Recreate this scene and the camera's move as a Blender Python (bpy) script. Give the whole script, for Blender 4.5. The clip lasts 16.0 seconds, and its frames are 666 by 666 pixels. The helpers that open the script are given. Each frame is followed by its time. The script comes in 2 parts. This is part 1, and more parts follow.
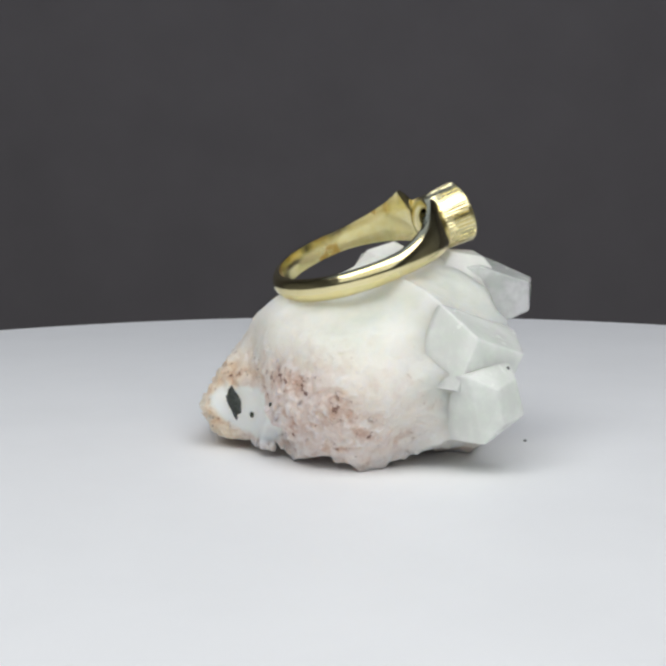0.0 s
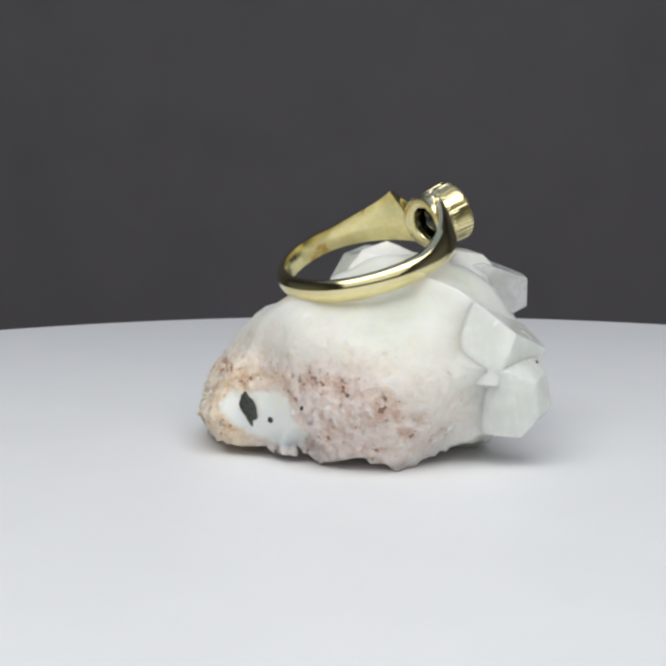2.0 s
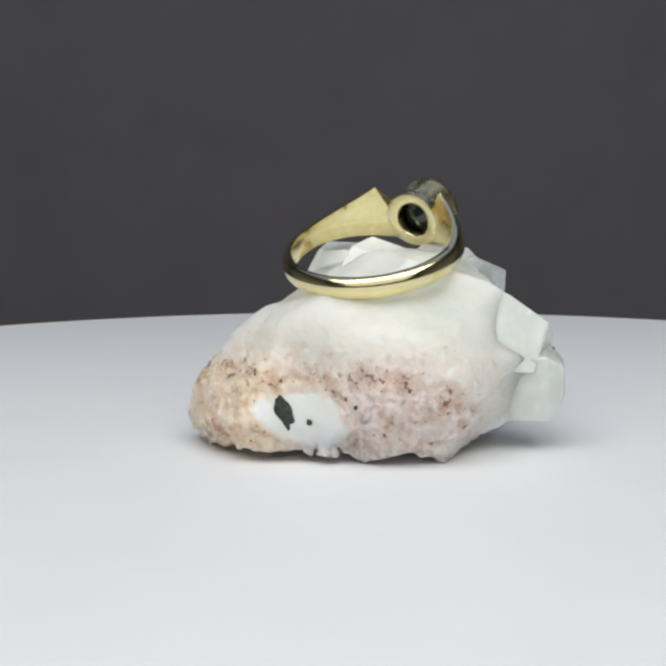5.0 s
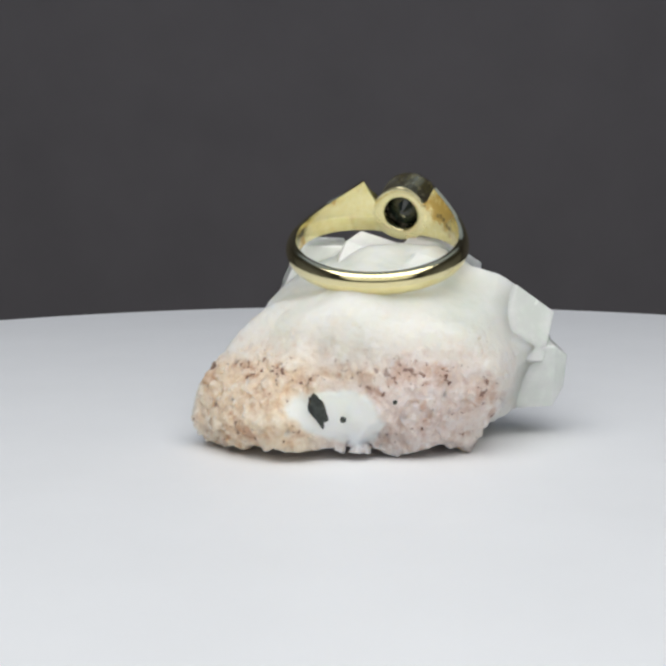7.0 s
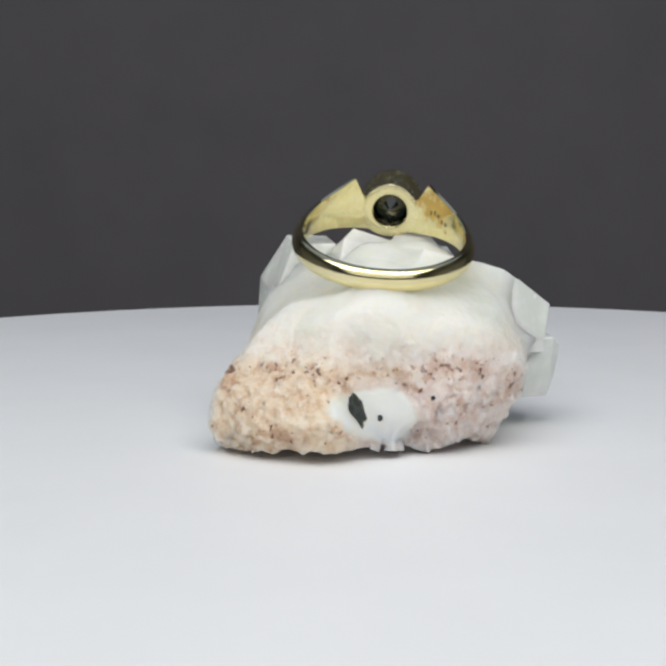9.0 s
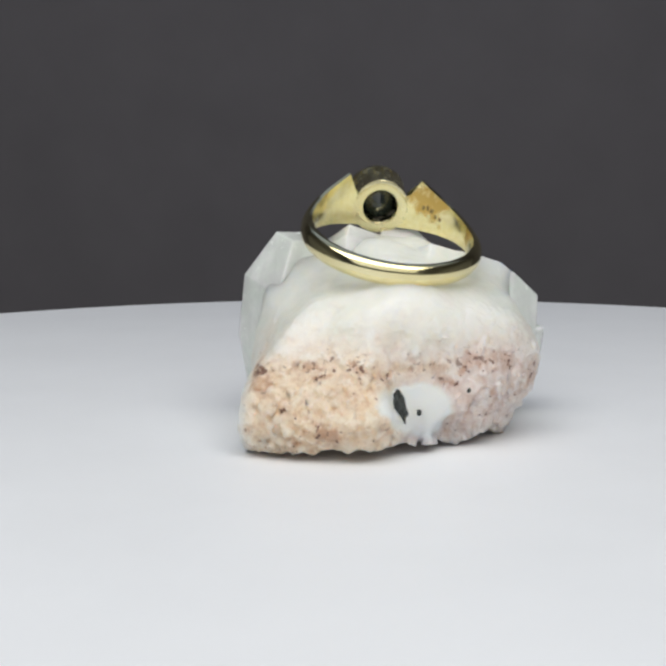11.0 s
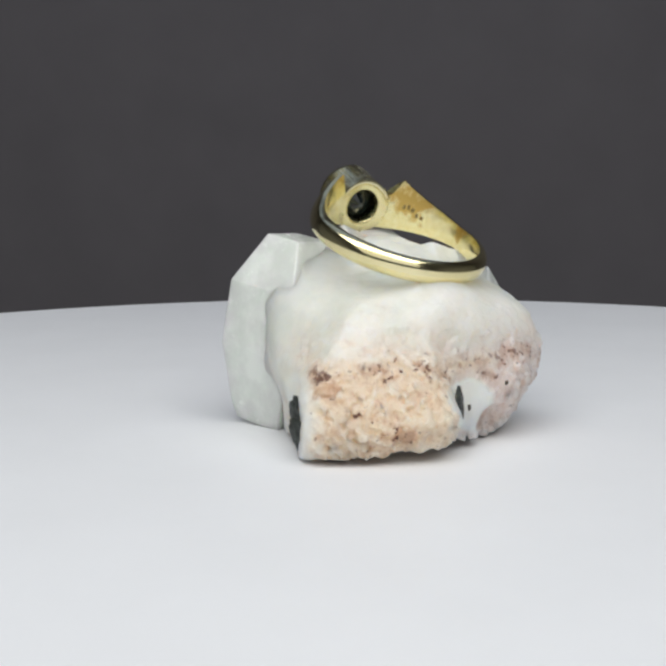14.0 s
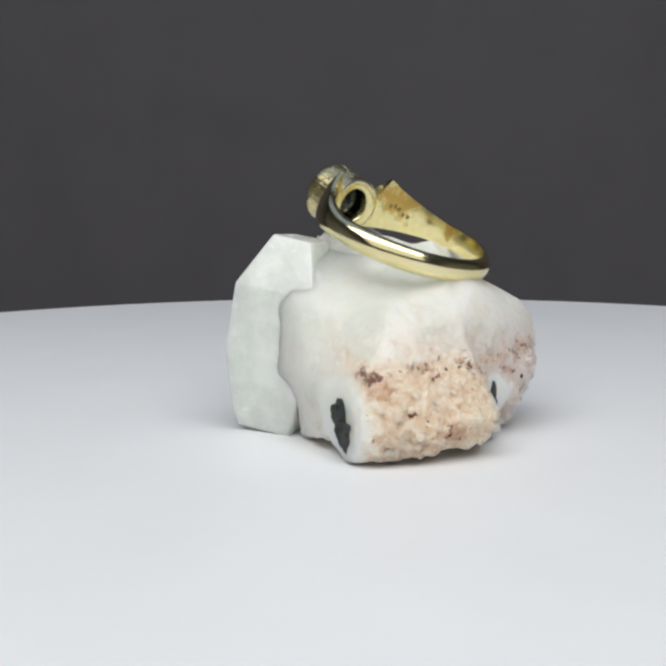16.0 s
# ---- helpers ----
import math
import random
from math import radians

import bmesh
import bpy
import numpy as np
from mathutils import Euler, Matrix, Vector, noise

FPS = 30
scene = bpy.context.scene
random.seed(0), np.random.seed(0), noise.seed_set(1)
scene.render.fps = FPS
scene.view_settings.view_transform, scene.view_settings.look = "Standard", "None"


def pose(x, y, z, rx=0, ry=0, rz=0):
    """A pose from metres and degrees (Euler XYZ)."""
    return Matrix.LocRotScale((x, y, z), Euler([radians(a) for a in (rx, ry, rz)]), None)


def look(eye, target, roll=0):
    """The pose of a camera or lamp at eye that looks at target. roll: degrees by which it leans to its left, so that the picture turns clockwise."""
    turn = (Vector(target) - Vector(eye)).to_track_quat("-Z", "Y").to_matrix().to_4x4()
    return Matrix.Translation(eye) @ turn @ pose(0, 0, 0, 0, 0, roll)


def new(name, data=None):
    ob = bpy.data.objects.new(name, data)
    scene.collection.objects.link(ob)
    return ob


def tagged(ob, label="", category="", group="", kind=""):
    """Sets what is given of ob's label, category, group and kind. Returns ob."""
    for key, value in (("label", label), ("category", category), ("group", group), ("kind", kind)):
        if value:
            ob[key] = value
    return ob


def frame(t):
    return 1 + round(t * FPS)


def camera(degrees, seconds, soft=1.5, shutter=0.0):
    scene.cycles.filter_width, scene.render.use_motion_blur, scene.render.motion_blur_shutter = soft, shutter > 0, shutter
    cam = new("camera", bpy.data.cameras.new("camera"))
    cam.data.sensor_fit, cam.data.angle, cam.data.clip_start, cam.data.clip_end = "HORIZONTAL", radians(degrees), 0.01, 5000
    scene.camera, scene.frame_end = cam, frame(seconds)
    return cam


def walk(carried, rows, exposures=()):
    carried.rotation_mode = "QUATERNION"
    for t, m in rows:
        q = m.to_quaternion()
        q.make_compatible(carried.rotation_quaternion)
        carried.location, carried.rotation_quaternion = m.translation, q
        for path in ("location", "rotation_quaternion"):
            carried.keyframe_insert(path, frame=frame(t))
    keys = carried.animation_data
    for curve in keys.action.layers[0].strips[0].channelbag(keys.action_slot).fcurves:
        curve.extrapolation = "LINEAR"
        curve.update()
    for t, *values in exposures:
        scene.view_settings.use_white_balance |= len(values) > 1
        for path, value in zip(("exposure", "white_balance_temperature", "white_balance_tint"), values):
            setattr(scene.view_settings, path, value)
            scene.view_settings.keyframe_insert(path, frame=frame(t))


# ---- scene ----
MM = 0.001


# ---- camera and its walk ----
# seconds, turn of the turntable, camera yaw and downward pitch, all in degrees
TRACK = [
    (0.0, 0.00, -1.936, 7.262),
    (0.5, 3.22, -2.002, 7.227),
    (1.0, 7.08, -2.060, 7.218),
    (1.5, 10.63, -2.083, 7.253),
    (2.0, 14.38, -2.084, 7.277),
    (2.5, 17.66, -2.041, 7.321),
    (3.0, 21.55, -2.004, 7.356),
    (3.5, 24.88, -2.031, 7.457),
    (4.0, 28.73, -2.126, 7.480),
    (6.5, 46.82, -2.151, 7.636),
    (7.0, 50.81, -2.149, 7.761),
    (7.5, 54.03, -2.094, 7.859),
    (8.0, 57.85, -2.167, 7.855),
    (8.5, 61.16, -2.205, 7.864),
    (9.0, 65.05, -2.248, 7.893),
    (11.5, 83.16, -2.474, 8.130),
    (12.0, 87.07, -2.499, 8.092),
    (12.5, 90.42, -2.534, 8.055),
    (13.0, 94.25, -2.575, 8.058),
    (13.5, 97.65, -2.631, 8.092),
    (14.0, 101.47, -2.579, 8.139),
    (14.5, 104.85, -2.575, 8.189),
    (15.0, 108.63, -2.615, 8.195),
    (15.5, 112.19, -2.672, 8.187),
    (16.0, 116.31, -2.737, 8.179),
]
EYE = Vector((0, -0.130, 0.02924))
cam = camera(32.10, 16.0, soft=3.1)


def aim(yaw, pitch):
    y, p = radians(yaw), radians(pitch)
    way = Vector((math.sin(y) * math.cos(p), math.cos(y) * math.cos(p), -math.sin(p)))
    return look(EYE, EYE + way, -0.206)


walk(cam, [(t, aim(yaw, pitch)) for t, turn, yaw, pitch in TRACK])

# ---- world and lights ----
world = bpy.data.worlds.new("studio_air")
scene.world = world
world.use_nodes = True
world.node_tree.nodes["Background"].inputs[0].default_value = (0.75, 0.8, 1.0, 1)
world.node_tree.nodes["Background"].inputs[1].default_value = 0.05
scene.view_settings.exposure = 0.0


def area_lamp(name, eye, target, size, size_y, watts, colour):
    data = bpy.data.lights.new(name, "AREA")
    data.shape, data.size, data.size_y, data.energy, data.color = "RECTANGLE", size, size_y, watts, colour
    lamp = new(name, data)
    lamp.matrix_world = look(eye, target)
    return lamp


area_lamp("overhead_panel", (0.0, -0.19, 0.36), (0.0, -0.09, 0.0), 0.56, 0.26, 1.72, (0.98, 0.985, 0.975))
area_lamp("front_softbox", (0.0, -0.52, 0.33), (0.0, 0.0, 0.02), 0.90, 0.56, 1.34, (0.975, 0.985, 0.975))
# added fill without a known source, to turn the disc's far side bluish
area_lamp("rear_blue_fill", (0.0, 0.12, 0.50), (0.0, 0.10, 0.0), 0.60, 0.34, 0.24, (0.52, 0.66, 1.0))


# ---- materials ----
def material(name):
    mat = bpy.data.materials.new(name)
    mat.use_nodes = True
    return mat, mat.node_tree.nodes, mat.node_tree.links, mat.node_tree.nodes["Principled BSDF"]


def noise_node(nodes, links, scale, detail=4, rough=0.55):
    tex = nodes.new("ShaderNodeTexNoise")
    co = nodes.new("ShaderNodeTexCoord")
    tex.inputs["Scale"].default_value, tex.inputs["Detail"].default_value, tex.inputs["Roughness"].default_value = scale, detail, rough
    links.new(co.outputs["Object"], tex.inputs["Vector"])
    return tex


def ramp(nodes, links, source, stops):
    r = nodes.new("ShaderNodeValToRGB")
    while len(r.color_ramp.elements) < len(stops):
        r.color_ramp.elements.new(0.5)
    for e, (at, c) in zip(r.color_ramp.elements, stops):
        e.position, e.color = at, (*c, 1) if len(c) == 3 else c
    links.new(source, r.inputs[0])
    return r


def mix(nodes, links, factor, a, b, kind="MIX"):
    m = nodes.new("ShaderNodeMix")
    m.data_type, m.blend_type = "RGBA", kind
    for socket, value in ((m.inputs[0], factor), (m.inputs[6], a), (m.inputs[7], b)):
        if hasattr(value, "links"):
            links.new(value, socket)
        elif isinstance(value, tuple):
            socket.default_value = (*value, 1)
        else:
            socket.default_value = value
    return m.outputs[2]


def bump(nodes, links, source, distance, strength, target):
    b = nodes.new("ShaderNodeBump")
    b.inputs["Distance"].default_value, b.inputs["Strength"].default_value = distance, strength
    links.new(source, b.inputs["Height"])
    links.new(b.outputs[0], target.inputs["Normal"])
    return b


def plain_material(name, colour, roughness, metallic=0.0, grain=400, spread=0.12, relief=0.0):
    mat, nodes, links, p = material(name)
    tex = noise_node(nodes, links, grain)
    lo, hi = tuple(c * (1 - spread) for c in colour), tuple(min(1, c * (1 + spread)) for c in colour)
    links.new(ramp(nodes, links, tex.outputs[0], [(0.3, lo), (0.7, hi)]).outputs[0], p.inputs["Base Color"])
    p.inputs["Roughness"].default_value, p.inputs["Metallic"].default_value = roughness, metallic
    if relief:
        bump(nodes, links, tex.outputs[0], relief, 1.0, p)
    return mat


def gold_material(name, roughness, relief):
    mat, nodes, links, p = material(name)
    p.inputs["Metallic"].default_value = 1.0
    fine = noise_node(nodes, links, 900, 3)
    wide = noise_node(nodes, links, 160, 3)
    links.new(ramp(nodes, links, wide.outputs[0], [(0.35, (0.84, 0.745, 0.40)), (0.65, (0.91, 0.83, 0.51))]).outputs[0], p.inputs["Base Color"])
    links.new(ramp(nodes, links, fine.outputs[0], [(0.3, (roughness * 0.7,) * 3), (0.75, (roughness * 1.5,) * 3)]).outputs[0], p.inputs["Roughness"])
    bump(nodes, links, wide.outputs[0], relief, 0.5, p)
    return mat


GOLD = gold_material("polished_gold", 0.14, 0.00008)


def reflection_gold_material():
    """The inside of the ring: finely mottled gold, brownish reflections painted on in patches."""
    mat, nodes, links, p = material("reflection_gold")
    p.inputs["Metallic"].default_value = 1.0
    patch = noise_node(nodes, links, 210, 4, 0.62)
    fine = noise_node(nodes, links, 1400, 3)
    plain_gold = ramp(nodes, links, fine.outputs[0], [(0.3, (0.88, 0.78, 0.40)), (0.7, (0.95, 0.88, 0.55))]).outputs[0]
    mask = ramp(nodes, links, patch.outputs[0], [(0.52, (0, 0, 0)), (0.60, (1, 1, 1))]).outputs[0]
    links.new(mix(nodes, links, mask, plain_gold, (0.66, 0.46, 0.15)), p.inputs["Base Color"])
    links.new(ramp(nodes, links, patch.outputs[0], [(0.35, (0.12,) * 3), (0.65, (0.34,) * 3)]).outputs[0], p.inputs["Roughness"])
    bump(nodes, links, patch.outputs[0], 0.00015, 0.5, p)
    return mat


GOLD_REFLECTION = reflection_gold_material()
GOLD_CUT = gold_material("engraved_gold", 0.22, 0.0001)


STAMP = plain_material("tarnished_gold", (0.30, 0.22, 0.10), 0.45, 1.0, 2000, 0.4)


def gem_material():
    mat, nodes, links, p = material("dark_gem")
    p.inputs["Base Color"].default_value = (0.012, 0.020, 0.020, 1)
    p.inputs["Roughness"].default_value = 0.14
    p.inputs["IOR"].default_value = 1.77
    return mat


GEM = gem_material()
BLACK = plain_material("black_mineral", (0.026, 0.032, 0.027), 0.4, 0, 1800, 0.75, 0.0004)


def druse_material():
    """Milky quartz skin; the mesh attribute zone holds peach, pink, roughness and rust (below zero: bare white)."""
    mat, nodes, links, p = material("druse")

    def maths(kind, a, b, c=0.0):
        m = nodes.new("ShaderNodeMath")
        m.operation = kind
        for socket, value in zip(m.inputs, (a, b, c)):
            if hasattr(value, "links"):
                links.new(value, socket)
            else:
                socket.default_value = value
        return m.outputs[0]

    zone = nodes.new("ShaderNodeAttribute")
    zone.attribute_name = "zone"
    split = nodes.new("ShaderNodeSeparateColor")
    links.new(zone.outputs["Color"], split.inputs[0])
    peachy, pinky, rough = split.outputs
    rust = zone.outputs["Alpha"]
    wide = noise_node(nodes, links, 150, 5)
    fine = noise_node(nodes, links, 900, 5, 0.65)
    grit = noise_node(nodes, links, 1250, 3, 0.6)
    cluster = noise_node(nodes, links, 330, 3, 0.6)
    milky = ramp(nodes, links, wide.outputs[0], [(0.32, (0.66, 0.69, 0.62)), (0.5, (0.745, 0.75, 0.69)), (0.68, (0.80, 0.79, 0.745))]).outputs[0]
    peach = ramp(nodes, links, fine.outputs[0], [(0.30, (0.65, 0.465, 0.32)), (0.45, (0.775, 0.62, 0.46)), (0.65, (0.83, 0.71, 0.57))]).outputs[0]
    pink = ramp(nodes, links, fine.outputs[0], [(0.30, (0.62, 0.45, 0.39)), (0.45, (0.74, 0.61, 0.555)), (0.65, (0.80, 0.71, 0.67))]).outputs[0]
    colour = mix(nodes, links, peachy, milky, peach)
    colour = mix(nodes, links, pinky, colour, pink)
    white = maths("MULTIPLY", rust, -1.0)
    white = ramp(nodes, links, white, [(0.0, (0, 0, 0)), (0.8, (1, 1, 1))]).outputs[0]
    colour = mix(nodes, links, white, colour, (0.82, 0.83, 0.785))
    # broad orange stains, and small dark grains that sit in them
    stain = ramp(nodes, links, maths("MULTIPLY_ADD", rust, -0.135, cluster.outputs[0]), [(0.30, (0.6,) * 3), (0.42, (0, 0, 0))]).outputs[0]
    colour = mix(nodes, links, maths("MULTIPLY", stain, rough), colour, (0.46, 0.23, 0.12))
    joint = maths("MULTIPLY_ADD", cluster.outputs[0], 0.6, grit.outputs[0])
    speck = ramp(nodes, links, maths("MULTIPLY_ADD", rust, -0.135, joint), [(0.54, (1, 1, 1)), (0.60, (0, 0, 0))]).outputs[0]
    colour = mix(nodes, links, maths("MULTIPLY", speck, rough), colour, (0.15, 0.06, 0.04))
    links.new(colour, p.inputs["Base Color"])
    p.inputs["Roughness"].default_value = 0.48
    p.inputs["Subsurface Weight"].default_value = 1.0
    p.inputs["Subsurface Radius"].default_value = (1.0, 0.9, 0.75)
    # the crust lets less light through than the crystal beneath
    links.new(maths("MULTIPLY_ADD", rough, -0.0045, 0.0085), p.inputs["Subsurface Scale"])
    relief = bump(nodes, links, fine.outputs[0], 0.0005, 0.7, p)
    links.new(ramp(nodes, links, rough, [(0.0, (0.20,) * 3), (1.0, (1.0,) * 3)]).outputs[0], relief.inputs["Strength"])
    return mat


DRUSE = druse_material()


def crystal_material(name, clear, tint):
    mat, nodes, links, p = material(name)
    wide = noise_node(nodes, links, 220, 5, 0.6)
    veil = noise_node(nodes, links, 500, 5, 0.7)
    lo, hi = tuple(c * 0.9 for c in tint), tint
    links.new(ramp(nodes, links, wide.outputs[0], [(0.35, lo), (0.65, hi)]).outputs[0], p.inputs["Base Color"])
    links.new(ramp(nodes, links, wide.outputs[0], [(0.42, (clear,) * 3), (0.60, (clear * (0.15 if clear < 0.5 else 0.65),) * 3)]).outputs[0], p.inputs["Transmission Weight"])
    links.new(ramp(nodes, links, veil.outputs[0], [(0.35, (0.08,) * 3), (0.7, (0.32,) * 3)]).outputs[0], p.inputs["Roughness"])
    p.inputs["IOR"].default_value = 1.54
    p.inputs["Subsurface Weight"].default_value = 0.8
    p.inputs["Subsurface Radius"].default_value = (0.9, 1.0, 0.9)
    p.inputs["Subsurface Scale"].default_value = 0.0022
    relief = bump(nodes, links, veil.outputs[0], 0.00025, 0.35, p)
    through_light = nodes.new("ShaderNodeBsdfTranslucent")
    through_light.inputs["Color"].default_value = (*tint, 1)
    links.new(relief.outputs[0], through_light.inputs["Normal"])
    blend = nodes.new("ShaderNodeMixShader")
    blend.inputs[0].default_value = 0.10
    links.new(p.outputs[0], blend.inputs[1])
    links.new(through_light.outputs[0], blend.inputs[2])
    links.new(blend.outputs[0], nodes["Material Output"].inputs["Surface"])
    return mat


GLASSY = crystal_material("glassy_apophyllite", 0.60, (0.95, 0.98, 0.96))
CLEAR = crystal_material("clear_apophyllite", 0.10, (0.89, 0.925, 0.872))
MILKY = crystal_material("milky_apophyllite", 0.08, (0.91, 0.915, 0.875))
DISC = plain_material("white_plastic", (0.805, 0.815, 0.832), 0.55, 0, 60, 0.015)
BACKDROP = plain_material("grey_backdrop_paper", (0.136, 0.128, 0.135), 0.95, 0, 30, 0.05)
WALL = plain_material("unseen_room_grey", (0.42, 0.42, 0.42), 0.9, 0, 8, 0.08)


# ---- mesh helpers ----
def mesh_object(name, bm, mat, smooth=False):
    me = bpy.data.meshes.new(name)
    bmesh.ops.recalc_face_normals(bm, faces=bm.faces)
    bm.to_mesh(me)
    bm.free()
    me.materials.append(mat)
    if smooth:
        me.shade_smooth()
    return new(name, me)


def part(name, bm, mat, parent, label="", smooth=False):
    ob = mesh_object(name, bm, mat, smooth)
    ob.parent = parent
    if label:
        tagged(ob, label)
    return ob


def box(bm, x0, y0, z0, x1, y1, z1):
    made = bmesh.ops.create_cube(bm, size=1)["verts"]
    for v in made:
        v.co = Vector(((x0 + x1) / 2 + v.co.x * (x1 - x0), (y0 + y1) / 2 + v.co.y * (y1 - y0), (z0 + z1) / 2 + v.co.z * (z1 - z0)))


def lathe(bm, profile, steps, close=False):
    """Turns (radius, z) pairs round z."""
    rings = []
    for r, z in profile:
        rings.append([bm.verts.new((r * math.cos(2 * math.pi * i / steps), r * math.sin(2 * math.pi * i / steps), z)) for i in range(steps)])
    pairs = list(zip(rings, rings[1:])) + ([(rings[-1], rings[0])] if close else [])
    for a, b in pairs:
        for i in range(steps):
            j = (i + 1) % steps
            bm.faces.new((a[i], a[j], b[j], b[i]))
    return rings


# ---- the studio ----
def slab(name, label, mat, *size):
    bm = bmesh.new()
    box(bm, *size)
    return tagged(mesh_object(name, bm, mat), label, name.split("_")[0], kind="structure")


def make_backdrop():
    """One sheet of paper that lies under the turntable and sweeps up behind it."""
    bm = bmesh.new()
    sweep = [(-0.8, -0.12), (0.34, -0.12)] + [(0.34 + 0.08 * math.sin(a), -0.04 - 0.08 * math.cos(a)) for a in np.linspace(0.1, math.pi / 2, 14)] + [(0.42, 0.9)]
    rows = [[bm.verts.new((x, y, z)) for x in (-0.8, 0.8)] for y, z in sweep]
    back = [[bm.verts.new((x, y + 0.004, z - 0.004)) for x in (-0.8, 0.8)] for y, z in sweep]
    for side in (rows, back):
        for a, b in zip(side, side[1:]):
            bm.faces.new((a[0], a[1], b[1], b[0]))
    return tagged(mesh_object("backdrop", bm, BACKDROP, True), "plain dark grey paper backdrop sweeping up behind the turntable", "backdrop", kind="structure")


make_backdrop()
# unseen shell added round the set; its grey is what the gold mirrors
slab("floor", "unseen dim floor added below the paper", WALL, -0.82, -0.82, -0.16, 0.82, 0.62, -0.13)
slab("wall_left", "unseen dim grey wall, added to close the room", WALL, -0.82, -0.8, -0.16, -0.80, 0.62, 0.9)
slab("wall_right", "unseen dim grey wall, added to close the room", WALL, 0.80, -0.8, -0.16, 0.82, 0.62, 0.9)
slab("wall_rear", "unseen dim grey wall added behind the camera", WALL, -0.8, -0.82, -0.16, 0.8, -0.80, 0.9)
slab("ceiling", "unseen dim grey ceiling, added to close the room", WALL, -0.82, -0.82, 0.90, 0.82, 0.62, 0.92)


def make_turntable():
    top = tagged(new("turntable"), "round white plastic display turntable, slowly turning", "turntable")
    bm = bmesh.new()
    r = 0.1300
    edge = [(r - 0.0015 + 0.0015 * math.sin(a), -0.0015 + 0.0015 * math.cos(a)) for a in np.linspace(0, math.pi / 2, 6)]
    rings = lathe(bm, [(0.03, 0), (0.09, 0)] + edge + [(r, -0.010), (r - 0.004, -0.012), (0.03, -0.012)], 256)
    bm.faces.new(rings[0])
    bm.faces.new(rings[-1][::-1])
    part("disc", bm, DISC, top, "glossy white disc")
    bm = bmesh.new()
    rings = lathe(bm, [(0.080, -0.0125), (0.085, -0.0145), (0.085, -0.118), (0.080, -0.120)], 96)
    bm.faces.new(rings[0])
    bm.faces.new(rings[-1][::-1])
    part("base", bm, DISC, top)
    return top


turntable = make_turntable()


def make_dust():
    bm = bmesh.new()
    bmesh.ops.create_icosphere(bm, subdivisions=2, radius=0.00016)
    for v in bm.verts:
        v.co = Vector((v.co.x * 1.3, v.co.y, v.co.z * 0.7)) * (1 + 0.25 * noise.noise(v.co * 9000))
    low = min(v.co.z for v in bm.verts)
    for v in bm.verts:
        v.co.z -= low
    return tagged(mesh_object("dust_speck", bm, BLACK, True), "tiny black speck lying on the white turntable", "dust")


DUST_POSE = pose(0.0176, 0.0009, 0)
dust = make_dust()
dust.matrix_world = DUST_POSE

# ---- the stone ----


def value_noise(points, scale, seed):
    """Smooth lattice noise in about -1 to 1."""
    lattice = np.random.default_rng(seed).uniform(-1, 1, (32, 32, 32)).astype(np.float32)
    q = points / scale
    base = np.floor(q).astype(np.int64)
    f = (q - base).astype(np.float32)
    f = f * f * (3 - 2 * f)
    total = 0
    for dx in (0, 1):
        for dy in (0, 1):
            for dz in (0, 1):
                w = (f[..., 0] if dx else 1 - f[..., 0]) * (f[..., 1] if dy else 1 - f[..., 1]) * (f[..., 2] if dz else 1 - f[..., 2])
                total = total + w * lattice[(base[..., 0] + dx) % 32, (base[..., 1] + dy) % 32, (base[..., 2] + dz) % 32]
    return total


def direction(azimuth, elevation):
    a, e = radians(azimuth), radians(elevation)
    return np.array((math.cos(a) * math.cos(e), math.sin(a) * math.cos(e), math.sin(e)), np.float32)


# broken faces of the stone: azimuth, elevation and distance from the turning axis in millimetres
BLOCK = [
    (90, 0, 11.7), (115, 40, 17.4), (115, 0, 19.8), (120, -30, 15.6), (130, 40, 20.4), (130, 15, 20.5), (130, 75, 17.8), (150, -30, 16.9), (150, 0, 21.2), (150, 50, 20.6),
    (160, 35, 20.7), (165, 15, 20.6), (165, -50, 14.0), (180, 0, 20.6), (180, 39, 18.9), (180, 27, 19.5), (180, -30, 14.9), (195, -30, 15.5), (195, -55, 11.5), (205, 0, 18.6), (205, 15, 18.8),
    (205, 30, 18.5), (210, -30, 14.4), (240, 0, 12.1), (240, 25, 13.1), (240, -30, 8.7), (330, 0, 6.0), (30, 0, 4.0), (0, 0, -0.4), (0, -30, 4.0),
]
CROWN = [
    (90, 0, 13.4), (122, 27, 17.8), (120, -10, 14.4), (135, 10, 17.5), (150, 30, 20.9), (180, 27, 19.2), (180, 40, 20.0), (195, 15, 16.8), (210, 27, 18.8), (210, 45, 20.4), (226, 0, 15.9), (226, 20, 18.2),
    (244, 0, 17.0), (244, 15, 19.8), (244, 35, 21.0), (244, 65, 19.3), (244, -30, 11.3), (270, 0, 17.8), (270, 15, 20.0), (270, -30, 12.8), (270, 35, 20.6), (275, 60, 21.7),
    (300, 0, 16.5), (300, -30, 9.7), (300, 25, 18.5), (330, 0, 14.5), (0, 0, 13.0), (0, -30, 10.0), (30, 50, 20.7), (45, 0, 13.0), (45, -30, 9.5), (90, -30, 8.0),
    (150, 0, 16.7), (180, 0, 14.0), (200, 0, 13.8), (0, 90, 21.2), (60, 50, 20.6), (0, 50, 21.7), (150, 60, 18.6), (180, 65, 20.5), (300, 50, 21.0),
]
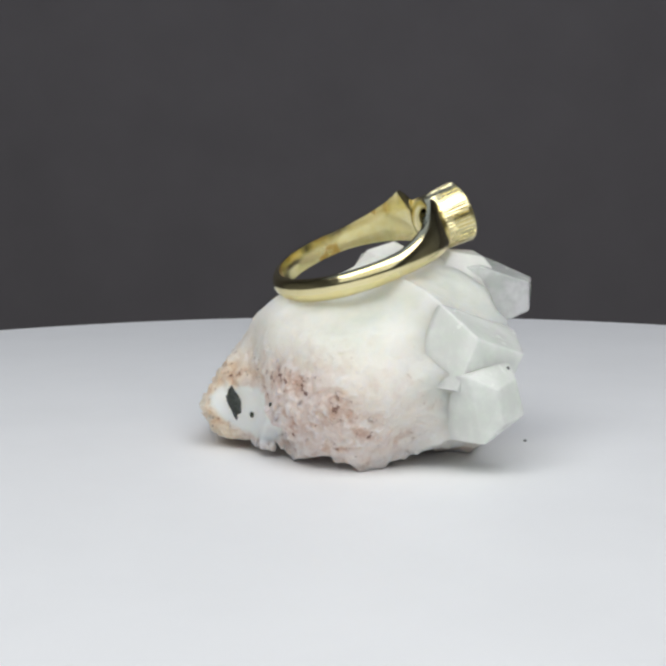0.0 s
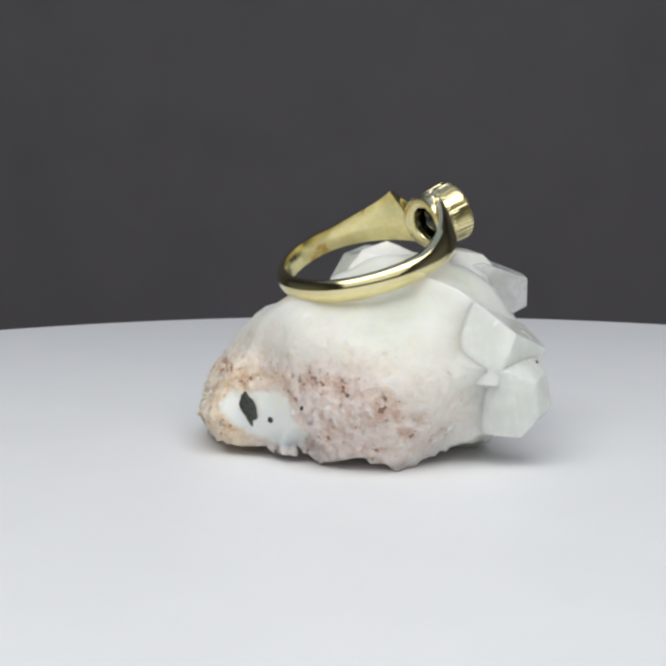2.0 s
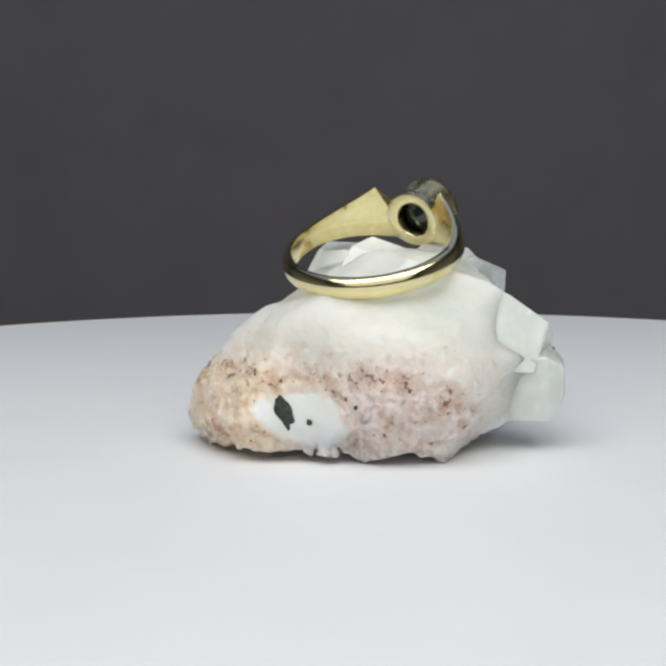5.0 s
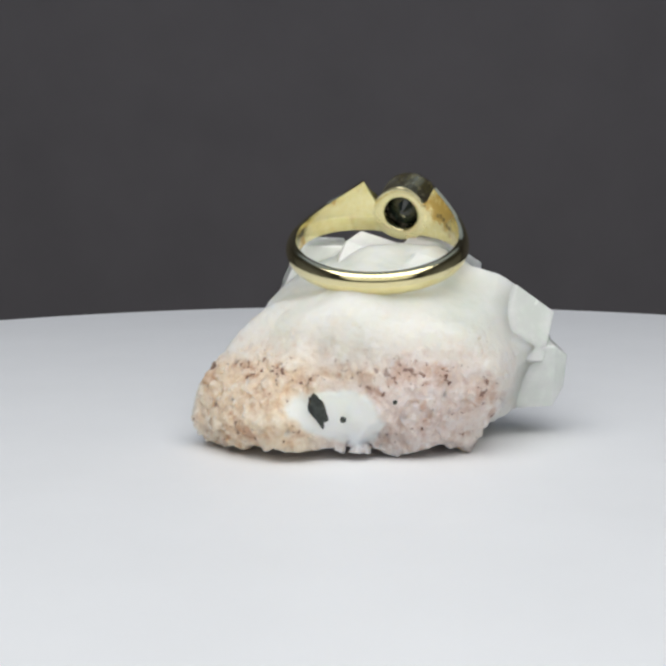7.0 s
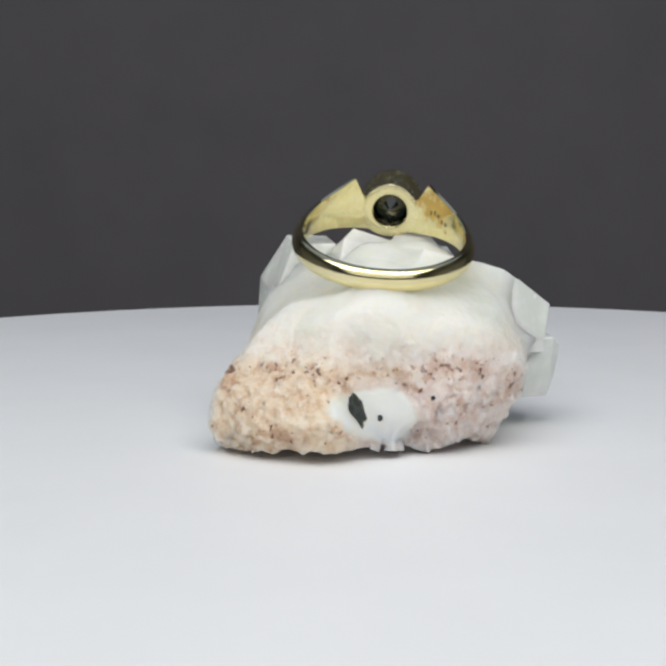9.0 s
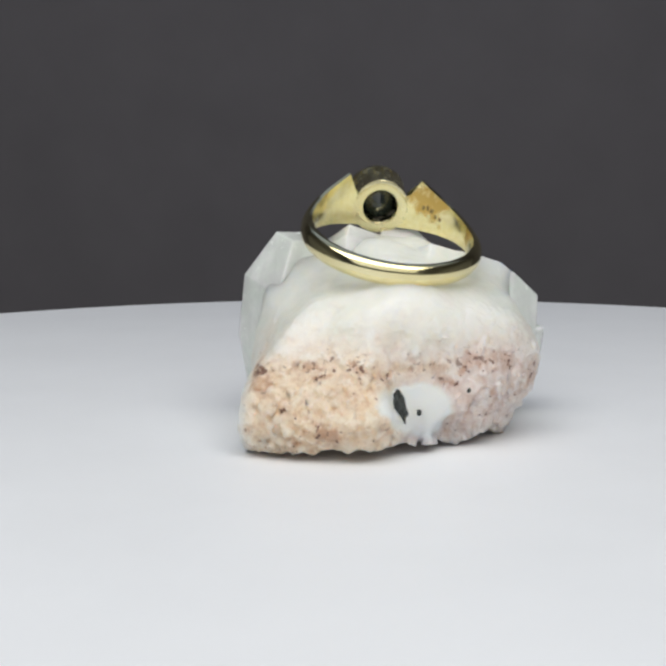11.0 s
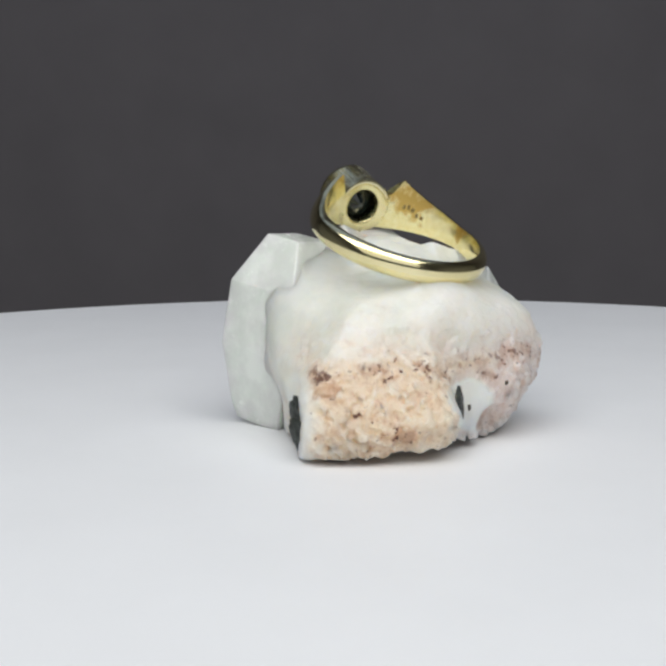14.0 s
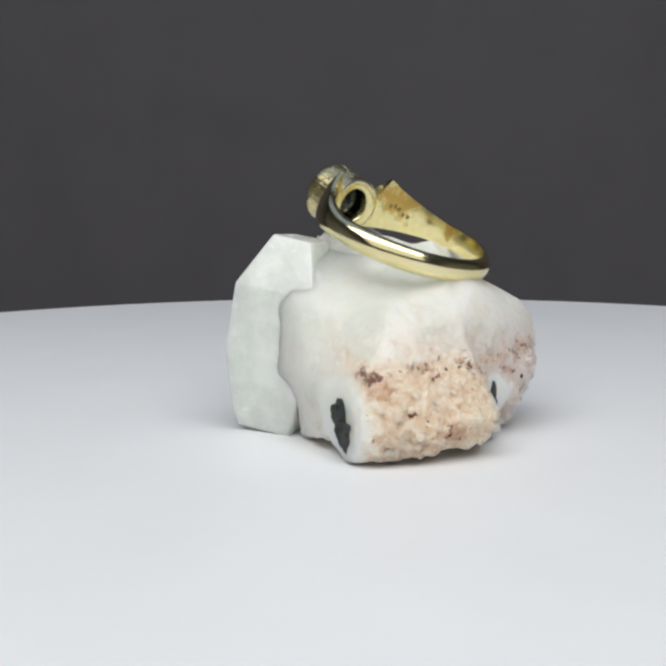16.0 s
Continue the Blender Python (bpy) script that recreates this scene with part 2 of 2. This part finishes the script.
MASS = [
    (240, 0, 11.8), (255, 0, 15.5), (270, 0, 17.2), (285, 0, 18.5), (300, 0, 18.6), (315, 0, 18.2), (330, 0, 16.5), (0, 0, 13.6), (45, 0, 9.0), (90, 0, 4.0), (180, 0, 3.6),
    (270, 25, 18.3), (300, 25, 20.0), (330, 25, 19.3), (0, 25, 18.2), (315, 50, 20.4), (270, 50, 17.5), (0, 90, 18.6), (255, -30, 10.4), (270, -30, 11.0), (285, -30, 9.2), (300, -30, 10.6), (330, -30, 10.0), (0, -30, 9.5),
]
# hollows under the stone: centre and radius
HOLLOWS = ((-11.6, -11.0, 1.1, 3.6), (3.0, 15.5, -1.0, 5.0), (-9.6, -5.0, -0.2, 3.3), (8.5, -7.9, -1.4, 3.1), (-0.8, 14.6, -0.6, 3.4))


def smooth_max(a, b, k):
    h = np.clip(0.5 + 0.5 * (a - b) / k, 0, 1)
    return b * (1 - h) + a * h + k * h * (1 - h)


def logistic(x):
    return 1 / (1 + np.exp(-np.clip(x, -30, 30)))


def zones(p):
    """Peach, pink, and how rough the druse is, at places in millimetres."""
    x, y, z = p[..., 0], p[..., 1], p[..., 2]
    wob = value_noise(p, 3.0, 11) * 1.5 + value_noise(p, 1.1, 12) * 0.9
    along = x * 0.866 - y * 0.5
    peach = logistic((10.7 - z - wob) * 1.2) * logistic((-9.6 - along - 0.6 * wob) * 1.5) * logistic((11.6 - y + x * 0.06 + 0.3 * wob) * 2.2)
    # a thin peach fringe runs on above the white patch
    fringe = np.exp(-((z - 8.9 + 0.3 * wob) / 1.2) ** 2) * logistic((-4.5 - along) * 1.2) * logistic((11.0 - y) * 1.5) * 0.8
    peach = np.maximum(peach, fringe)
    pink = (0.72 * logistic((10.3 - z - 1.4 * wob) * 0.8) + 0.2 * logistic((14.0 - z - wob) * 0.6)) * logistic((9.5 - along + 1.2 * wob) * 0.45) * logistic((12.0 - y + 0.2 * x) * 1.3) * (1 - peach)
    s, n = (x + 13.3) * 0.866 - (y + 6.3) * 0.5, (x + 13.3) * 0.5 + (y + 6.3) * 0.866
    patch = np.exp(-((s / 4.9) ** 2 + (n / 2.4) ** 2 + ((z - 4.9 + 0.20 * s) / 2.7) ** 2 + 0.25 * wob) ** 3)
    patch = np.maximum(patch, np.exp(-(((x + 11.6) / 3.0) ** 2 + ((y - 12.0) / 1.9) ** 2 + ((z - 4.2) / 4.2) ** 2) ** 2))
    patch = np.clip(patch * 1.5, 0, 1)
    # rusty stains gather along the upper fringe and in one pink hollow
    rust = np.exp(-((z - 9.5 + 0.5 * wob) / 1.4) ** 2) * logistic((2.0 - along) * 0.8)
    rust = np.maximum(rust, np.exp(-(((x + 7.0) / 2.4) ** 2 + ((y + 7.8) / 2.4) ** 2 + ((z - 4.6) / 4.0) ** 2)) * 1.25)
    rust = np.clip(rust + 0.16 * logistic((9.5 - z) * 1.5), 0, 1)
    return peach * (1 - patch), pink * (1 - patch), np.clip(np.maximum(peach, pink * 1.1), 0, 1) * (1 - patch), rust * (1 - patch) - patch


def broken_solid(q, faces, k):
    field = None
    for azimuth, elevation, off in faces:
        d = q @ direction(azimuth, elevation) - off
        field = d if field is None else smooth_max(field, d, k)
    return field


# where crystals grow out of the stone its skin runs up round their feet: base, tip, half widths, turn, taper, what is left at its end
STUMPS = [
    ((2.8, -1.8, 14.2), (11.4, -13.9, 10.7), 6.05, 4.95, -19, 6.0, 0.60),
    ((3.8, -7.2, 7.4), (11.6, -13.9, 7.6), 3.6, 4.1, 14, 4.5, 0.70),
    ((3.5, 10.6, 7.5), (2.3, 9.3, 19.4), 4.75, 4.45, -3, 6.0, 0.55),
    ((5.3, 1.7, 16.6), (12.0, 0.3, 16.9), 3.7, 3.9, 6, 4.0, 0.70),
]


def prism_solid(q, base, tip, half, half_b, spin, pyramid, cap):
    """A four-sided crystal with a cut pyramid, as a signed distance."""
    b, t = Vector(base), Vector(tip)
    turn = np.array((t - b).to_track_quat("Z", "Y").to_matrix() @ Matrix.Rotation(radians(spin), 3, "Z"), np.float32)
    local = (q - np.array(base, np.float32)) @ turn
    x, y, z = np.abs(local[:, 0]), np.abs(local[:, 1]), local[:, 2]
    length = (t - b).length
    field = np.maximum(np.maximum(x - half, y - half_b), np.maximum(z - length, -z))
    for side, wide in ((x, half), (y, half_b)):
        slope = math.atan2(wide * (1 - cap), pyramid)
        field = np.maximum(field, (side - wide) * math.cos(slope) + (z - length + pyramid) * math.sin(slope))
    return field


def stone_solid(q):
    field = -smooth_max(-broken_solid(q, BLOCK, 0.5), -broken_solid(q, CROWN, 1.2), 1.0)
    field = -smooth_max(-field, -broken_solid(q, MASS, 0.5), 1.5)
    for stump in STUMPS:
        field = -smooth_max(-field, -prism_solid(q, *stump), 1.6)
    for cx, cy, cz, r in HOLLOWS:
        field = smooth_max(field, r - np.sqrt((q[:, 0] - cx) ** 2 + (q[:, 1] - cy) ** 2 + (q[:, 2] - cz) ** 2), 0.6)
    return field


def block_noise(points, scale, seed):
    """Angular grains: each cell of a scattered lattice has a height of its own, -1 to 1."""
    rng = np.random.default_rng(seed)
    jitter = rng.uniform(0.1, 0.9, (16, 16, 16, 3)).astype(np.float32)
    height = rng.uniform(-1, 1, (16, 16, 16)).astype(np.float32)
    q = (points / scale).astype(np.float32)
    base = np.floor(q).astype(np.int64)
    f = q - base
    best, out = np.full(len(q), 9.0, np.float32), np.zeros(len(q), np.float32)
    for dx in (-1, 0, 1):
        for dy in (-1, 0, 1):
            for dz in (-1, 0, 1):
                cell = tuple((base[:, k] + d) % 16 for k, d in enumerate((dx, dy, dz)))
                d = np.abs(jitter[cell] + np.array((dx, dy, dz), np.float32) - f).max(1)
                near = d < best
                best = np.where(near, d, best)
                out = np.where(near, height[cell] + 0.6 - 1.2 * d, out)
    return out


def stone_field(p):
    """Signed distance of the stone at the places p, a list."""
    field = stone_solid(p + np.stack([value_noise(p, 5.0, k) for k in (1, 2, 3)], -1) * 0.25)
    rough = zones(p)[2]
    turned = p @ np.array(Euler((0.6, 0.5, 0.4)).to_matrix(), np.float32)
    druse = np.abs(value_noise(turned, 0.9, 21)) * 0.40 + value_noise(turned, 1.7, 25) * 0.35
    crusty = rough > 0.08
    druse[crusty] += block_noise(turned[crusty], 0.72, 41) * 0.26
    ripple = value_noise(turned, 2.9, 23) * 0.16 + value_noise(turned, 1.1, 24) * 0.07
    field = field + (0.15 - druse) * (0.10 + 0.90 * rough) * 0.9 + ripple
    corner = np.clip(np.hypot(p[:, 0] + 14.4, p[:, 1] - 10.6) / 5.0, 0, 1)
    lift = np.clip(0.8 + 1.3 * value_noise(p * np.array((1, 1, 0.2), np.float32), 4.5, 31) + 0.5 * value_noise(p, 1.2, 32), 0.03, 2.2) * corner
    return smooth_max(field, lift - p[:, 2], 0.3)


def surface_net(field, origin, step):
    """Quads of the zero surface of a sampled field."""
    inside = field < 0
    n = np.array(field.shape)
    total = np.zeros((*(n - 1), 3), np.float32)
    count = np.zeros(n - 1, np.float32)
    corners = [(i, j, k) for i in (0, 1) for j in (0, 1) for k in (0, 1)]

    def at(a, c):
        return a[c[0]:n[0] - 1 + c[0], c[1]:n[1] - 1 + c[1], c[2]:n[2] - 1 + c[2]]

    for c in corners:
        for axis in range(3):
            if c[axis]:
                continue
            d = list(c)
            d[axis] = 1
            f0, f1 = at(field, c), at(field, d)
            cross = (f0 < 0) != (f1 < 0)
            u = np.where(cross, f0 / np.where(cross, f0 - f1, 1), 0)
            for k in range(3):
                total[..., k] += np.where(cross, c[k] + (u if k == axis else 0), 0)
            count += cross
    cells = count > 0
    index = np.full(n - 1, -1, np.int64)
    index[cells] = np.arange(cells.sum())
    where = np.argwhere(cells)
    verts = origin + step * (where + total[cells] / count[cells][:, None])
    quads = []
    for axis in range(3):
        a, b = [k for k in range(3) if k != axis]
        lo = [slice(1, n[k] - 1) for k in range(3)]
        hi = list(lo)
        lo[axis], hi[axis] = slice(0, n[axis] - 1), slice(1, n[axis])
        s0, s1 = inside[tuple(lo)], inside[tuple(hi)]
        base = np.argwhere(s0 != s1)
        flip = s0[s0 != s1]
        off = np.ones(3, np.int64)
        off[axis] = 0
        base = base + off
        ring = []
        for da, db in ((-1, -1), (0, -1), (0, 0), (-1, 0)):
            m = base.copy()
            m[:, a] += da
            m[:, b] += db
            ring.append(index[m[:, 0], m[:, 1], m[:, 2]])
        q = np.stack(ring, 1)
        if axis == 1:
            flip = ~flip
        q[~flip] = q[~flip][:, ::-1]
        quads.append(q)
    return verts, np.concatenate(quads)


def make_stone():
    top = tagged(new("mineral_specimen"), "milky apophyllite crystal cluster on rough peach and pink matrix", "mineral")
    step = 0.18
    axes = [np.arange(lo, hi, step, dtype=np.float32) for lo, hi in ((-23, 18), (-20, 18), (-0.8, 23))]
    # a coarse pass finds the shell that the fine one fills
    coarse = np.stack(np.meshgrid(*[a[2::5] for a in axes], indexing="ij"), -1)
    rough = stone_solid(coarse.reshape(-1, 3)).reshape(coarse.shape[:3])
    rough = np.maximum(rough, -coarse[..., 2])
    for k in range(3):
        rough = np.repeat(rough, 5, axis=k)
    shape = [len(a) for a in axes]
    rough = np.pad(rough, [(0, max(0, n - m)) for n, m in zip(shape, rough.shape)], mode="edge")[:shape[0], :shape[1], :shape[2]]
    grid = np.stack(np.meshgrid(*axes, indexing="ij"), -1)
    near = (np.abs(rough) < 2.0) | ((rough < 2.0) & (grid[..., 2] < 3.0))
    field = rough.astype(np.float32)
    field[near] = stone_field(grid[near])
    verts, quads = surface_net(field, np.array([a[0] for a in axes]), step)
    me = bpy.data.meshes.new("matrix")
    me.from_pydata(verts * MM, [], quads.tolist())
    me.materials.append(DRUSE)
    me.shade_smooth()
    layer = me.attributes.new("zone", "FLOAT_COLOR", "POINT")
    z = np.stack(zones(verts.astype(np.float32)), -1)
    layer.data.foreach_set("color", z.astype(np.float32).ravel())
    body = new("matrix", me)
    body.parent = top
    tagged(body, "rough druse matrix, white above, peach and pink below")
    return top, body


stone, stone_body = make_stone()


def crystal(base, tip, half, half_b, spin, rings, mat, label="", jitter=0.08):
    """A four-sided crystal from base to tip in millimetres; rings: how far along and how wide its section is there."""
    b, t = Vector(base), Vector(tip)
    turn = (t - b).to_track_quat("Z", "Y").to_matrix() @ Matrix.Rotation(radians(spin), 3, "Z")
    length = (t - b).length
    bm = bmesh.new()
    for along, k in rings:
        for sx, sy in ((-1, -1), (1, -1), (1, 1), (-1, 1)):
            wide = k * (1 + jitter * random.uniform(-1, 1))
            p = Vector((sx * half * wide, sy * half_b * wide, length * along + (jitter * half * random.uniform(-1, 1) if along else 0)))
            bm.verts.new((b + turn @ p) * MM)
    hull = bmesh.ops.convex_hull(bm, input=bm.verts)
    bmesh.ops.delete(bm, geom=[v for v in hull["geom_interior"] if isinstance(v, bmesh.types.BMVert)], context="VERTS")
    bmesh.ops.dissolve_limit(bm, angle_limit=radians(3), verts=bm.verts, edges=bm.edges)
    bmesh.ops.bevel(bm, geom=list(bm.edges), offset=0.20 * MM, segments=2, profile=0.6, affect="EDGES", clamp_overlap=True)
    return part("crystal", bm, mat, stone, label)


crystal((5.3, 1.7, 16.85), (17.5, -0.9, 17.15), 3.45, 3.65, 6, [(0, 1), (0.60, 1), (1, 0.44)], GLASSY, "clear glassy crystal with a blunt tip", 0.05)
broad_crystal = crystal((2.8, -1.8, 14.2), (11.9, -14.6, 10.5), 5.5, 4.4, -19, [(0, 0.9), (0.70, 1), (1, 0.64)], CLEAR, "broad pale crystal with a blunt end", 0.04)
low_crystal = crystal((3.8, -7.2, 7.2), (13.8, -15.8, 7.7), 3.2, 3.7, 14, [(0, 1), (0.85, 1), (1, 0.55)], CLEAR, "clear crystal low on the cluster", 0.10)
crystal((4.4, 11.9, 0.1), (2.0, 9.6, 21.4), 5.1, 4.8, -3, [(0, 0.66), (0.1, 0.82), (0.4, 1), (0.74, 0.97), (1, 0.46)], CLEAR, "upright pale green crystal block", 0.05)
crystal((0.4, 3.1, 13.9), (5.3, 4.3, 20.9), 4.2, 3.9, 36, [(0, 1), (0.72, 1), (1, 0.64)], MILKY, "milky crystal top under the ring")
crystal((8.6, -0.2, 12.0), (10.1, -0.1, 21.9), 3.8, 3.6, 13, [(0, 1), (0.77, 1), (1, 0.54)], MILKY, "milky crystal top under the ring")


def surface_point(start, inward, bodies):
    """Where a line in millimetres first meets one of the bodies."""
    a, d = Vector(start) * MM, Vector(inward).normalized()
    met = [hit[1] for hit in (b.ray_cast(a, d) for b in bodies) if hit[0]]
    return min(met, key=lambda p: (p - a).length)


def inclusion(name, start, inward, wide, high, deep, lean, lumps, label, others=()):
    """A dark lump that lies flush in the stone's skin."""
    place = surface_point(start, inward, (stone_body, *others))
    bm = bmesh.new()
    bmesh.ops.create_icosphere(bm, subdivisions=4, radius=1)
    out = -Vector(inward).normalized()
    side = Vector((0, 0, 1)).cross(out).normalized()
    up = out.cross(side)
    for v in bm.verts:
        n = 1 + lumps * noise.noise(v.co * 1.7 + Vector(start)) + 0.4 * lumps * noise.noise(v.co * 5 + Vector(start))
        p = v.co * n
        x, y = p.x * wide, p.y * high
        x, y = x * math.cos(lean) - y * math.sin(lean), x * math.sin(lean) + y * math.cos(lean)
        v.co = place + (side * x + up * y + out * (p.z * deep)) * MM
    return part(name, bm, BLACK, stone, label, smooth=True)


inclusion("dark_inclusion", (-20.2, -13.66, 5.3), (0.5, 0.866, 0), 0.85, 2.05, 0.35, 0.40, 0.26, "blackish green mineral inclusion")
inclusion("dark_inclusion", (-18.9, 20.9, 5.0), (0.5, -0.87, 0), 1.5, 1.5, 0.3, 0.3, 0.35, "blackish green mineral inclusion")
inclusion("dark_inclusion", (-19.7, 20.3, 2.5), (0.5, -0.87, 0), 1.2, 1.9, 0.3, 0.5, 0.35, "blackish green mineral inclusion")
inclusion("dark_speck", (-17.9, -14.76, 4.5), (0.5, 0.866, 0), 0.30, 0.33, 0.2, 0, 0.3, "small black speck")
inclusion("dark_speck", (-14.9, -18.66, 6.5), (0.5, 0.866, 0), 0.24, 0.24, 0.2, 0, 0.3, "small black speck")
inclusion("dark_speck", (12.6, -23.6, 12.4), (0.116, 0.981, -0.156), 0.17, 0.2, 0.12, 0, 0.2, "small black speck", (broad_crystal, low_crystal))

# ---- the ring ----
RING_PLACE = Vector((-1.406, -1.29, 21.535)) * MM
_head = Vector(direction(19.41, 21.32))
_side = Vector((math.sin(radians(19.41)), -math.cos(radians(19.41)), 0))
_axis = _side.cross(_head)
if _axis.z < 0:
    _axis = -_axis
_lean = radians(-5.93)
_side, _axis = _side * math.cos(_lean) + _axis * math.sin(_lean), _axis * math.cos(_lean) - _side * math.sin(_lean)
# in the ring's own space x runs to the head, z along the finger
RING_POSE = Matrix.Translation(RING_PLACE) @ Matrix((_head, _axis.cross(_head), _axis)).transposed().to_4x4()


def ease(x):
    x = min(1, max(0, x))
    return x * x * (3 - 2 * x)


def make_ring():
    top = tagged(new("gold_ring"), "yellow gold ring with a dark round stone, lying on crystals", "ring")
    # band: open at the head, flaring into two pointed shoulders
    bm = bmesh.new()
    along, across = 220, 18
    first = 19.0
    grid = []
    for i in range(along + 1):
        psi = first + (360 - 2 * first) * i / along
        d = min(psi, 360 - psi)
        flare = max(0.0, (84 - d) / (84 - first)) ** 1.45
        up, down = 1.26 + 2.72 * flare, 1.30 + 1.15 * flare
        thick = 1.25 + 0.25 * flare
        row = []
        for j in range(2 * across):
            outer = j < across
            v = (j if outer else 2 * across - 1 - j) / (across - 1) * 2 - 1
            a = v * (up if v > 0 else down)
            cup = math.degrees(math.asin(math.sqrt(max(0.0, 3.15 ** 2 - a * a)) / 8.86))
            end = cup if a < 1.7 else 16.9 + 3.6 * ease((a - 1.7) / 0.25) + 7.0 * (a - 1.7) / 2.2
            shear = (end - first) * max(0.0, 1 - (d - first) / 40)
            ang = radians(psi + (shear if psi < 180 else -shear))
            round_ = math.sqrt(max(0.0, 1 - v * v * 0.94))
            r = 8.86 + (0.22 + (thick - 0.22) * round_ if outer else 0.10 * v * v)
            row.append(bm.verts.new(Vector((r * math.cos(ang), r * math.sin(ang), a)) * MM))
        grid.append(row)
    for a, b in zip(grid, grid[1:]):
        for j in range(2 * across):
            k = (j + 1) % (2 * across)
            bm.faces.new((a[j], a[k], b[k], b[j])).material_index = int(across <= j < 2 * across - 1)
    bm.faces.new(grid[0])
    bm.faces.new(grid[-1][::-1])
    band = part("band", bm, GOLD, top, "polished gold band with flared pointed shoulders", smooth=True)
    band.data.materials.append(GOLD_REFLECTION)
    band.data.set_sharp_from_angle(angle=radians(38))
    # bezel: a cup whose side is cut with fine upright lines
    bm = bmesh.new()
    steps = 360
    rng = random.Random(3)
    cuts = [0.0] * steps
    k = 0
    while k < steps:
        gap = rng.choice((5, 6, 7, 8, 10))
        depth = rng.uniform(0.06, 0.16)
        for w in range(2):
            if k + w < steps:
                cuts[k + w] = depth
        k += gap
    profile = [(2.0, 8.75), (2.03, 8.52), (2.10, 8.46), (3.22, 8.46), (3.29, 8.52), (3.30, 9.0), (3.30, 9.6), (3.38, 11.0), (3.48, 12.6), (3.52, 13.0),
               (3.42, 13.16), (3.25, 13.2), (3.08, 13.1), (3.05, 12.4), (2.7, 11.0), (2.0, 9.6)]
    rings = []
    for n, (r, z) in enumerate(profile):
        row = []
        for i in range(steps):
            rr = r - (cuts[i] * (1 if 7 <= n <= 9 else 0.5) if 6 <= n <= 10 else 0)
            ang = 2 * math.pi * i / steps
            y = rr * math.cos(ang)
            # the foot of the cup is curved like the inside of the band
            z_here = z + (math.sqrt(8.90 ** 2 - y * y) - 8.52) * max(0.0, min(1.0, (9.8 - z) / 1.2)) if z < 9.8 and not 12 <= n else z
            row.append(bm.verts.new(Vector((z_here, y, rr * math.sin(ang))) * MM))
        rings.append(row)
    for a, b in zip(rings, rings[1:] + rings[:1]):
        for i in range(steps):
            j = (i + 1) % steps
            bm.faces.new((a[i], a[j], b[j], b[i]))
    bezel = part("bezel", bm, GOLD_CUT, top, "round gold bezel with line-engraved side", smooth=True)
    bezel.data.set_sharp_from_angle(angle=radians(48))
    # worn maker's stamps inside one shoulder, too small to read
    for k, (ang, a, w, h) in enumerate(((-33, 0.9, 0.35, 0.5), (-36.5, 1.0, 0.3, 0.55), (-40, 0.8, 0.4, 0.5), (-44, 0.3, 0.3, 0.5), (-48, 0.2, 0.35, 0.45))):
        bm = bmesh.new()
        box(bm, -0.012 * MM, -w / 2 * MM, -h / 2 * MM, 0.03 * MM, w / 2 * MM, h / 2 * MM)
        bmesh.ops.bevel(bm, geom=list(bm.edges), offset=0.01 * MM, segments=1, affect="EDGES")
        bmesh.ops.transform(bm, matrix=pose(0, 0, 0, 0, 0, ang) @ Matrix.Translation((8.86 * MM, 0, a * MM)) @ pose(0, 0, 0, 12 * (-1) ** k, 0, 0), verts=bm.verts)
        part("stamp_mark", bm, STAMP, top, "small dark stamped mark")
    # stone: faceted below, domed above
    bm = bmesh.new()
    rings = lathe(bm, [(0.25, 9.15), (1.7, 10.0), (3.0, 12.2), (3.0, 12.5), (2.3, 13.2), (1.2, 13.5)], 12)
    bm.faces.new(rings[0])
    bm.faces.new(rings[-1][::-1])
    for v in bm.verts:
        v.co = Vector((v.co.z, v.co.x, v.co.y)) * MM
    part("gemstone", bm, GEM, top, "dark blue-green faceted gemstone")
    top.matrix_world = RING_POSE
    return top


ring = make_ring()


# ---- what turns ----
def motions():
    turns = [(t, pose(0, 0, 0, 0, 0, turn)) for t, turn, yaw, pitch in TRACK]
    walk(turntable, turns)
    walk(stone, turns)
    walk(dust, [(t, m @ DUST_POSE) for t, m in turns])
    walk(ring, [(t, m @ RING_POSE) for t, m in turns])


motions()
